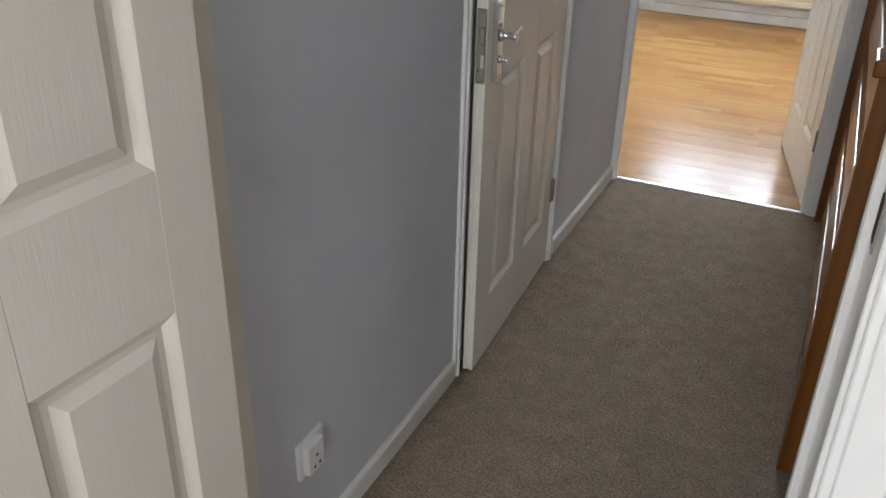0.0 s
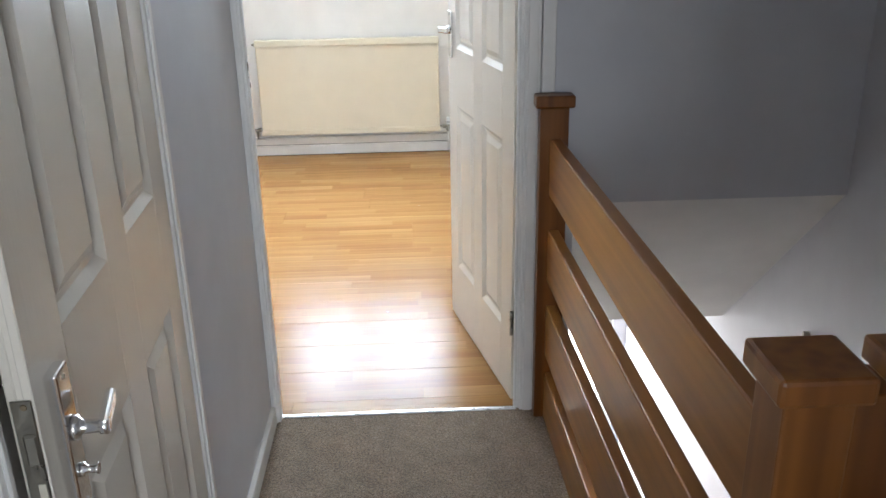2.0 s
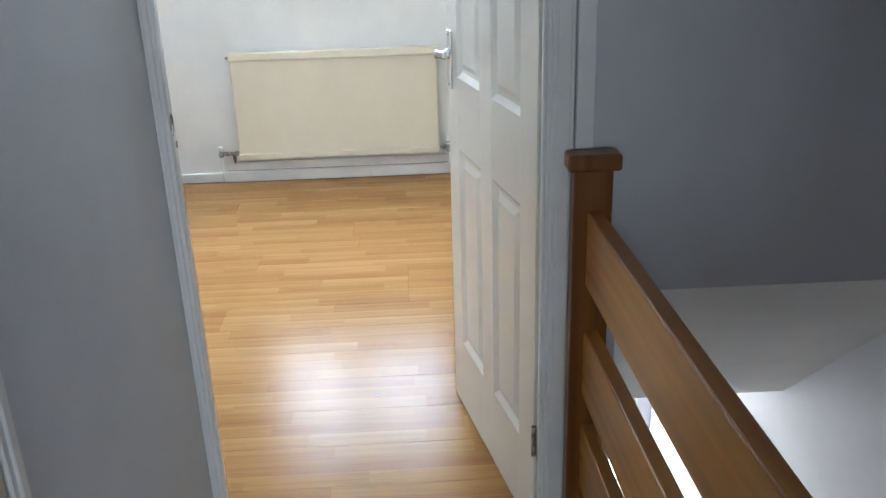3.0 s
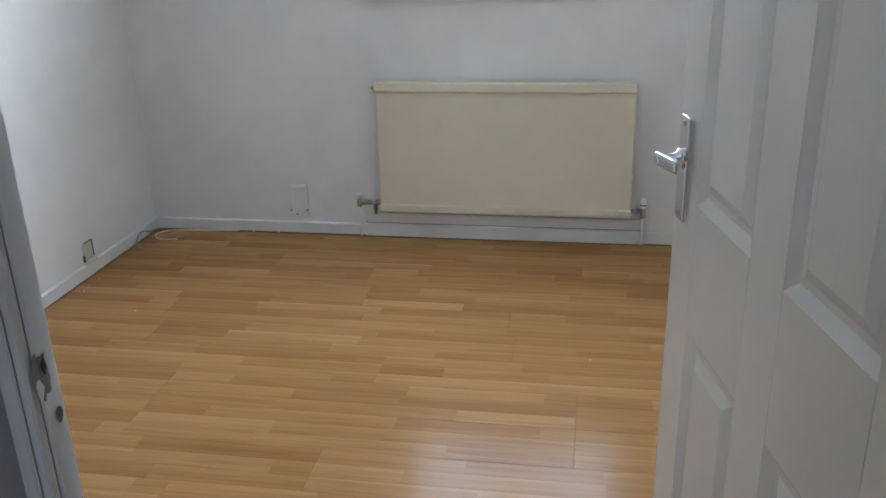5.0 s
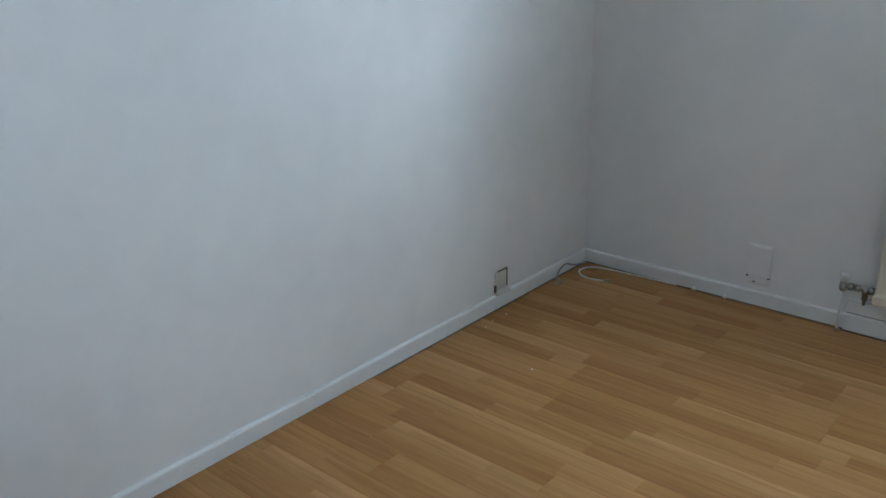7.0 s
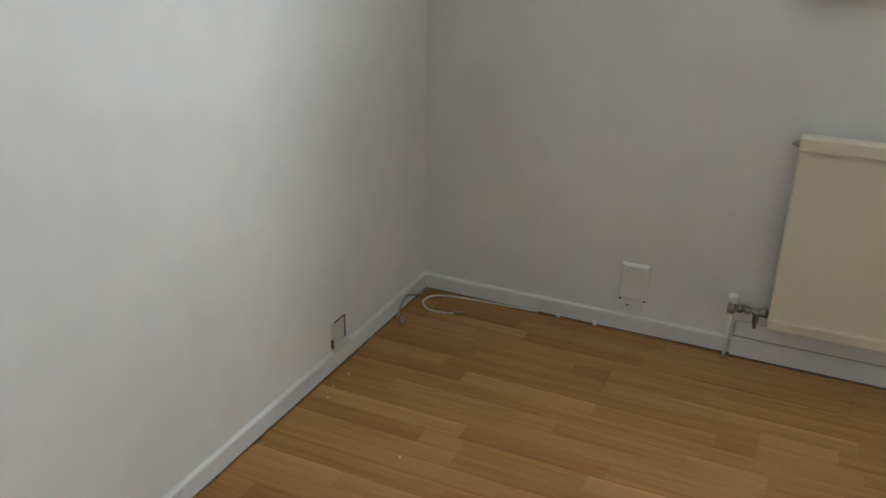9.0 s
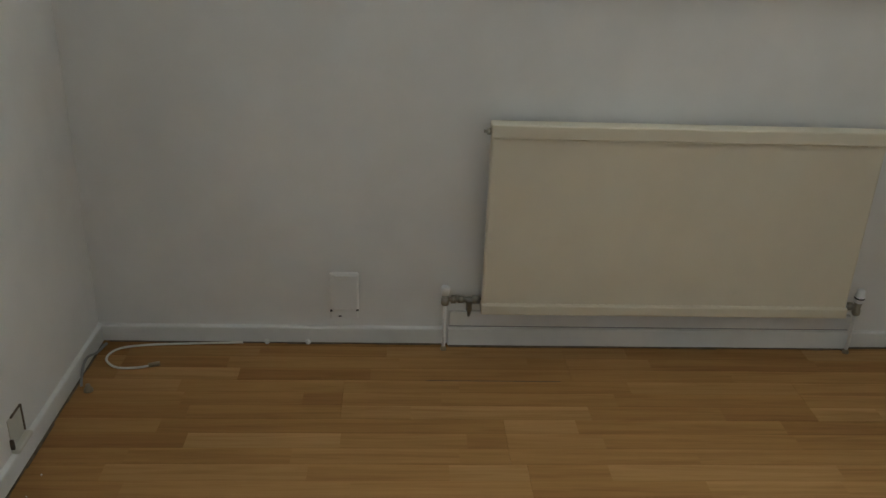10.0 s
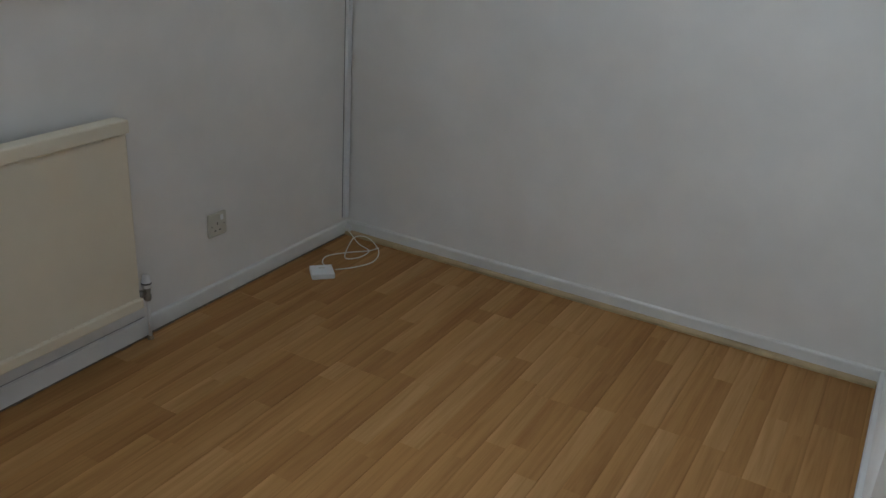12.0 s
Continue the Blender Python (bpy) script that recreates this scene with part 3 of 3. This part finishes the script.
newel("stained wooden newel post", 0.456, 0.538, -1.571, -1.489, 1.000)
newel("stained wooden newel post at the stair head", 0.598, 0.676, -1.571, -1.491, 1.000)
newel("half newel fixed to the wall", 0.418, 0.498, -0.058, -0.017, 1.009, back=False)
part("packer", box(0.5385, -1.565, 0.0, 0.5975, -1.495, 0.968, bevel=0.002), WOOD_Z, balustrade, "wooden packer between two posts")
for z0, z1 in ((0.726, 0.888), (0.463, 0.622), (0.218, 0.385), (0.004, 0.160)):
    rail = part("rail", box(0.446, -1.489, z0, 0.478, -0.058, z1, bevel=0.004, segments=2), WOOD_Y, balustrade, "wide flat varnished rail")
    for v in rail.data.vertices:
        v.co.x += 0.0205 * (-0.058 - v.co.y)

# small hook on the stairwell wall
hook = thing("wall_hook", pose(SX1, 0.095, 0.172), "small metal fixing on the stairwell wall", "hook")
part("base", lathe((0, 0, 0), [(0, 0.013), (0.004, 0.012)], 14, (-1, 0, 0)), CHROME, hook)
part("stem", box(-0.022, -0.007, -0.010, -0.004, 0.007, 0.012, bevel=0.002), STEEL, hook)

# lower hall front door with obscured glass
front = thing("door_4", pose(0.62, 2.33, LOW), "white front door with tall glazed panels", "door", "structure")
part("frame", boxes([(0, 0, 0, 0.06, 0.05, 2.05), (0.58, 0, 0, 0.64, 0.05, 2.05), (0.06, 0, 1.90, 0.58, 0.05, 2.05), (0.06, 0, 0.0, 0.58, 0.05, 0.28),
                     (0.30, 0, 0.28, 0.34, 0.05, 1.90)], bevel=0.003), UPVC, front)
for x in (0.06, 0.34):
    pane = part("pane", box(x, 0.022, 0.28, x + 0.24, 0.028, 1.90), GLASS, front, "clear bright glass")
    pane.visible_shadow = False

# ---------------------------------------------------------------- bedroom window
win = thing("window_1", pose(-0.315, 3.52, 1.11), "white plastic two-light window in a deep reveal", "window", "structure")
part("window_frame", boxes([(-0.62, 0, 0.0, -0.58, 0.06, 1.17), (0.58, 0, 0.0, 0.62, 0.06, 1.17), (-0.58, 0, 0.0, 0.58, 0.06, 0.05), (-0.58, 0, 1.12, 0.58, 0.06, 1.17),
                            (-0.026, 0, 0.05, 0.026, 0.06, 1.12)], bevel=0.004), UPVC, win)
for x in (-0.58, 0.026):
    pane = part("pane", box(x, 0.026, 0.05, x + 0.554, 0.034, 1.12), GLASS, win)
    pane.visible_shadow = False
part("window_sill", box(-0.655, -0.285, 0.016, 0.645, 0.0, 0.040, bevel=0.005, segments=2), TRIM, win, "white painted sill board")

# an assumed window that is never visible, put round the added back room daylight
win = thing("window_2", pose(0.5, -5.70, 1.0), "assumed, unseen window of the back room", "window", "structure")
part("window_frame", boxes([(-0.80, 0, 0.0, -0.74, 0.06, 1.10), (0.74, 0, 0.0, 0.80, 0.06, 1.10), (-0.74, 0, 0.0, 0.74, 0.06, 0.06), (-0.74, 0, 1.04, 0.74, 0.06, 1.10),
                            (-0.03, 0, 0.06, 0.03, 0.06, 1.04)], bevel=0.004), UPVC, win)

# ---------------------------------------------------------------- radiator with valves
rad = thing("radiator", pose(-0.312, 3.186, 0.150), "cream enamelled single panel radiator on the wall", "radiator")
W2 = 0.578
part("panel", box(-W2, 0.004, 0.012, W2, 0.040, 0.590, bevel=0.008, segments=3), RADIATOR, rad)


def rolled_strip(z0, z1, teeth_at, teeth_out):
    """A folded edge strip with small pressed teeth along one side."""
    bm = box(-W2 - 0.002, -0.006, z0, W2 + 0.002, 0.050, z1, bevel=0.004, segments=2)
    x = -W2 + 0.012
    while x < W2 - 0.02:
        add_box(bm, x, -0.003, min(teeth_at, teeth_at + teeth_out), x + 0.0215, 0.006, max(teeth_at, teeth_at + teeth_out), bevel=0.0012)
        x += 0.0270
    return bm


part("top_strip", rolled_strip(0.566, 0.606, 0.566, -0.004), RADIATOR, rad)
part("bottom_strip", rolled_strip(0.0, 0.034, 0.034, 0.003), RADIATOR, rad)
part("air_vent", lathe((-W2 - 0.002, 0.020, 0.580), [(0, 0.010), (0.010, 0.010), (0.011, 0.005), (0.020, 0.005)], 12, (-1, 0, 0)), STEEL, rad, "dark steel air vent")
for x in (-0.45, 0.45):
    part("bracket", box(x - 0.02, 0.040, 0.08, x + 0.02, 0.0835, 0.52), RADIATOR, rad)


def pipe(parent, x, y, z0, z1):
    p = part("pipe", tube((x, y, z0), (x, y, z1), 0.0056, n=14), WALL, parent, "white painted pipe")
    part("collar", lathe((x, y, z0), [(0, 0.0105), (0.004, 0.010), (0.010, 0.0075), (0.013, 0.0062)], 14), BRASS, p)


# lockshield side: x, y, z in the radiator's own frame
px, py = -0.690, 0.040
v = part("lockshield_valve", lathe((px, py, 0.010), [(0, 0.010), (0.004, 0.013), (0.022, 0.013), (0.024, 0.010), (0.036, 0.011), (0.044, 0.009)], 16), STEEL, rad, "tarnished lockshield valve")
part("valve_cap", lathe((px, py, 0.046), [(0, 0.012), (0.022, 0.0145), (0.027, 0.013)], 18), PLASTIC, v, "white plastic cap")
bm = tube((px, py, 0.030), (-W2 + 0.004, py, 0.030), 0.0078, n=14)
for a, b, r in ((0.018, 0.034, 0.0135), (0.040, 0.058, 0.012), (0.084, 0.108, 0.0135)):
    add_tube(bm, (px + a, py, 0.030), (px + b, py, 0.030), r, n=6)
part("valve_tail", bm, STEEL, v)
part("drain_cock", lathe((px + 0.076, py, 0.034), [(0, 0.013), (0.014, 0.013), (0.016, 0.010), (0.042, 0.010), (0.046, 0.007), (0.062, 0.005)], 14, (0, 0, -1)), STEEL, v)
pipe(rad, px, py, -0.150, 0.012)
# thermostat side
px = 0.634
v = part("thermostat_valve", lathe((px, py, -0.010), [(0, 0.009), (0.006, 0.013), (0.020, 0.013), (0.024, 0.010), (0.040, 0.012), (0.046, 0.012)], 16), STEEL, rad, "steel thermostatic valve body")
part("valve_head", lathe((px, py, 0.036), [(0, 0.012), (0.004, 0.0155), (0.024, 0.0155), (0.028, 0.013), (0.042, 0.012), (0.046, 0.008)], 20), PLASTIC, v, "white plastic control head")
part("scale_band", lathe((px, py, 0.050), [(0, 0.0159), (0.005, 0.0159)], 20), DARK, v)
part("valve_tail", add_tube(tube((W2 - 0.004, py, 0.022), (px, py, 0.022), 0.0078, n=14), (px - 0.036, py, 0.022), (px - 0.018, py, 0.022), 0.013, n=6), STEEL, v)
pipe(rad, px, py, -0.150, -0.006)

# ---------------------------------------------------------------- small fittings in the bedroom
socket = thing("wall_socket", pose(0.684, RY1, 0.282), "yellowed ivory single switched socket on the wall", "socket")
part("face_plate", box(-0.043, -0.012, -0.043, 0.043, 0.0, 0.043, bevel=0.004, segments=2), IVORY, socket)
part("rocker", box(0.012, -0.0150, 0.014, 0.026, -0.011, 0.034, bevel=0.0015), PLASTIC, socket, "white rocker switch")
for x, z, w, h in ((-0.004, 0.004, 0.004, 0.009), (-0.015, -0.020, 0.008, 0.004), (0.007, -0.020, 0.008, 0.004)):
    part("pin_hole", box(x - w / 2, -0.0128, z - h / 2, x + w / 2, -0.0115, z + h / 2), DARK, socket)
for x in (-0.030, 0.030):
    part("screw", lathe((x, -0.012, -0.002), [(0, 0.0035), (0.001, 0.0028)], 8, (0, -1, 0)), STEEL, socket)

blank = thing("junction_box", pose(-1.318, RY1, 0.170), "white plastic box painted over on the wall", "junction box")
part("cover", box(-0.046, -0.015, -0.050, 0.046, 0.0, 0.080, bevel=0.007, segments=3), WALL, blank)
part("top_lip", box(-0.030, -0.018, 0.058, 0.044, -0.012, 0.074, bevel=0.003, segments=2), WALL, blank)
part("back_plate", box(-0.044, -0.008, -0.084, 0.044, 0.0, -0.044, bevel=0.003), WALL, blank)
for x, z, w in ((-0.041, -0.052, 0.007), (-0.014, -0.074, 0.010), (0.041, -0.049, 0.008)):
    part("screw_hole", box(x - w / 2, -0.0165 if z > -0.06 else -0.0095, z - 0.0025, x + w / 2, -0.007, z + 0.0025, bevel=0.001), DARK, blank)

bare = thing("socket_recess", pose(RX0, 2.650, 0.104), "empty back box with broken plaster edges", "socket box")
part("back_box", box(0.0, -0.036, -0.034, 0.002, 0.036, 0.046), IVORY, bare)
for row in ((0.0, 0.036, -0.030, 0.006, 0.040, 0.048), (0.0, -0.020, 0.044, 0.006, 0.036, 0.048), (0.0, -0.042, -0.034, 0.010, -0.036, -0.006)):
    part("broken_edge", box(*row, bevel=0.001), DARK_BROWN, bare)
part("ledge", box(0.0, -0.042, -0.047, 0.020, 0.044, -0.034, bevel=0.003), IVORY, bare)

trunk = thing("cable_trunking", pose(RX1 - 0.020, RY1, 0.0), "white plastic mini trunking up the room corner", "trunking")
part("cover", box(-0.016, -0.017, 0.075, 0.012, 0.0, 2.395, bevel=0.002), PLASTIC, trunk)
# thin grey strip stands in for the shade beside the cover
part("side_gap_shade", box(-0.0172, -0.004, 0.075, -0.0160, 0.0, 2.39), SHADE_AND_CABLE_GREY, trunk)
part("foot_clip", box(-0.016, -0.040, 0.016, 0.008, -0.018, 0.040, bevel=0.003), PLASTIC, trunk)

phone = thing("phone_socket", pose(1.050, 3.080, 0.0, 0, 0, -45), "white plastic telephone socket lying on the floor", "phone socket")
part("box", box(-0.044, -0.044, 0.0005, 0.044, 0.044, 0.024, bevel=0.004, segments=2), PLASTIC, phone)
part("badge", box(-0.012, 0.010, 0.0238, 0.012, 0.018, 0.0245), IVORY, phone)
R = 0.0023
solid("phone_cable", swept(bmesh.new(), [(1.428, 3.232, 0.030), (1.415, 3.200, 0.020), (1.385, 3.140, R), (1.350, 3.065, R), (1.270, 3.060, R), (1.225, 3.095, R + 0.004),
                                         (1.290, 3.130, 0.022), (1.395, 3.165, 0.026), (1.430, 3.120, 0.018), (1.370, 3.030, R + 0.002), (1.270, 2.990, R), (1.180, 3.020, R),
                                         (1.105, 3.055, 0.010)], R), CABLE, "white telephone cable lying in loose loops", "cable")
solid("phone_cable", swept(bmesh.new(), [(1.100, 3.095, 0.012), (1.145, 3.150, R), (1.205, 3.170, R), (1.275, 3.115, R + 0.006), (1.330, 3.060, R + 0.008), (1.400, 3.050, R)], R),
      CABLE, "short loop of white telephone cable", "cable")
aerial = thing("aerial_cable", pose(0, 0, 0), "cream coaxial cable curling out from the corner", "cable")
part("sheath", swept(bmesh.new(), [(-1.640, 3.246, 0.006), (-1.80, 3.236, 0.006), (-1.95, 3.222, 0.006), (-2.020, 3.195, 0.006), (-2.035, 3.140, 0.006), (-1.995, 3.095, 0.005),
                                   (-1.935, 3.092, 0.005), (-1.890, 3.105, 0.006)], 0.0034), CABLE, aerial)
part("plug", tube((-1.898, 3.102, 0.008), (-1.868, 3.114, 0.008), 0.0065, n=12), BRASS, aerial, "small metal coaxial plug")
solid("wall_cable", swept(bmesh.new(), [(-2.060, 3.225, 0.010), (-2.064, 3.150, 0.022), (-2.068, 3.080, 0.046), (-2.066, 3.030, 0.036), (-2.060, 2.990, 0.006)], 0.0040),
      SHADE_AND_CABLE_GREY, "grey cable stub lying over the skirting", "cable")
solid("cable_clip", lathe((-2.035, 2.975, 0.0), [(0, 0.013), (0.006, 0.013), (0.014, 0.007), (0.022, 0.006)], 12), BRASS, "dark capped pipe stub on the floor", "pipe stub")
for x in (-1.565, -1.435):
    solid("pipe_stub", lathe((x, 3.250, 0.009), [(0, 0.008), (0.007, 0.008), (0.009, 0.005), (0.014, 0.0045)], 12, (0.3, -1, 0.25)), SKIRT, "small capped pipe stub at the skirting", "pipe stub", group="pipe stubs")

# landing socket
socket = thing("wall_socket", pose(LX0, -2.275, 0.268), "white single socket with a blanking cover", "socket")
part("face_plate", box(0.0, -0.043, -0.043, 0.010, 0.043, 0.043, bevel=0.003, segments=2), PLASTIC, socket)
part("cover", box(0.008, -0.030, -0.034, 0.024, 0.022, 0.034, bevel=0.003, segments=2), PLASTIC, socket)
for y, z in ((-0.012, -0.020), (0.006, -0.020), (-0.003, 0.004)):
    part("pin_hole", box(0.0235, y - 0.003, z - 0.003, 0.0246, y + 0.003, z + 0.003), DARK, socket)

# ---------------------------------------------------------------- laminate floor
floor = solid("floor_bedroom", boxes([(RX0, RY0, -0.10, 0.43, RY1, -0.009), (0.43, 1.11, -0.10, RX1, RY1, -0.009), (-0.402, 0.010, -0.10, 0.370, RY0, -0.009)]), SUBFLOOR,
              "oak-effect three-strip laminate floor", "floor", "structure")
BW, BL, SW = 0.197, 1.367, 0.197 / 3


def strip_board(length, seed, ya=0.0, yb=BW):
    """One laminate board: three rows of printed strips, each its own shallow piece, with eased outer edges; ya, yb: where it is cut along."""
    rng = random.Random(seed)
    bm = bmesh.new()
    for r in range(3):
        y0, y1 = max(r * SW, ya), min((r + 1) * SW, yb)
        x = 0.0
        nxt = rng.uniform(0.14, 0.52)
        if y1 - y0 < 0.002:
            continue
        while x < length - 1e-6:
            e = min(length, nxt)
            if length - e < 0.08:
                e = length
            g = 0.0
            b0, b1 = (0.0006 if r == 0 else g), (0.0006 if r == 2 else g)
            a0, a1 = (0.0006 if x == 0 else g), (0.0006 if e == length else g)
            lo = [bm.verts.new(p) for p in ((x, y0, -0.0018), (e, y0, -0.0018), (e, y1, -0.0018), (x, y1, -0.0018))]
            hi = [bm.verts.new(p) for p in ((x + a0, y0 + b0, 0), (e - a1, y0 + b0, 0), (e - a1, y1 - b1, 0), (x + a0, y1 - b1, 0))]
            bm.faces.new(hi)
            for k in range(4):
                bm.faces.new((lo[k], lo[(k + 1) % 4], hi[(k + 1) % 4], hi[k]))
            x = e
            nxt = e + rng.uniform(0.34, 0.62)
    return bm


FULL = [mesh_of("board", strip_board(BL, 100 + i), LAMINATE) for i in range(8)]


def lay_row(y0, start, xa, xb, ya, yb, seed):
    """A row of boards from xa to xb with end joints at start + n * length, cut to ya..yb."""
    rng = random.Random(seed)
    s = start
    while s > xa:
        s -= BL
    whole = ya <= y0 and yb >= y0 + BW
    while s < xb - 0.01:
        a, b = max(s, xa), min(s + BL, xb)
        if b - a > 0.02:
            if whole and b - a > BL - 1e-4:
                ob = new("plank", FULL[rng.randrange(8)])
            else:
                ob = new("plank", mesh_of("board", strip_board(b - a, seed * 31 + int((a + 5) * 10), max(ya - y0, 0.0), min(yb - y0, BW)), LAMINATE))
            ob.parent = floor
            ob.location = (a, y0, 0.0)
        s += BL


rng = random.Random(7)
for row in range(-7, 11):
    y0 = 1.267 + row * BW
    start = {1: 0.062, 2: 0.062, 8: -1.305}.get(row, 0.062 + BL * rng.choice((0.33, 0.5, 0.67, 0.2, 0.8)) + rng.uniform(-0.05, 0.05))
    if y0 < RY0:
        lay_row(y0, start, -0.402, 0.369, 0.011, RY0, 900 + row)
    if y0 + BW > RY0:
        lay_row(y0, start, RX0 + 0.004, 0.428 if y0 < 1.11 else RX1 - 0.004, RY0, RY1 - 0.002, 300 + row)
    if y0 < 1.11 < y0 + BW:
        lay_row(y0, start, 0.428, RX1 - 0.004, 1.112, RY1, 700 + row)



def floor_gap(name, axis, a, b, face, out, seed, label="dark uneven gap between floor and skirting"):
    """A dark brown strip of uneven width along the foot of a skirting board."""
    rg = random.Random(seed)
    bm = bmesh.new()
    u = a
    while u < b:
        e = min(b, u + rg.uniform(0.04, 0.13))
        w = rg.uniform(0.003, 0.0085)
        lo, hi = sorted((face - out * 0.002, face + out * w))
        if axis == "x":
            add_box(bm, u, lo, 0.0002, e, hi, 0.0034)
        else:
            add_box(bm, lo, u, 0.0002, hi, e, 0.0034)
        u = e
    return part(name, bm, DARK_BROWN, floor, label)


floor_gap("edge_gap", "y", 1.95, 3.235, RX0 + 0.014, 1, 3)
floor_gap("edge_gap", "x", -2.06, -0.99, RY1 - 0.014, -1, 4)
floor_gap("edge_gap", "x", -0.985, 0.33, RY1 - 0.024, -1, 5)
floor_gap("edge_gap", "x", 0.34, 1.44, RY1 - 0.014, -1, 6)
part("open_joint", box(-1.060, 3.0392, -0.001, -0.655, 3.0412, 0.0004), DARK, floor, "open joint between boards")

rr = random.Random(21)
crumbs = bmesh.new()
for cx, cy in ((-2.035, 2.52), (-2.02, 2.46), (-1.70, 2.30), (-2.03, 2.60), (0.10, 2.10), (-0.05, 0.75)):
    w = rr.uniform(0.003, 0.006)
    add_box(crumbs, cx, cy, 0.0002, cx + w, cy + w * 0.7, 0.0022, bevel=0.0006)
solid("paint_crumbs", crumbs, SKIRT, "a few white paint crumbs on the floor", "debris", "stuff")
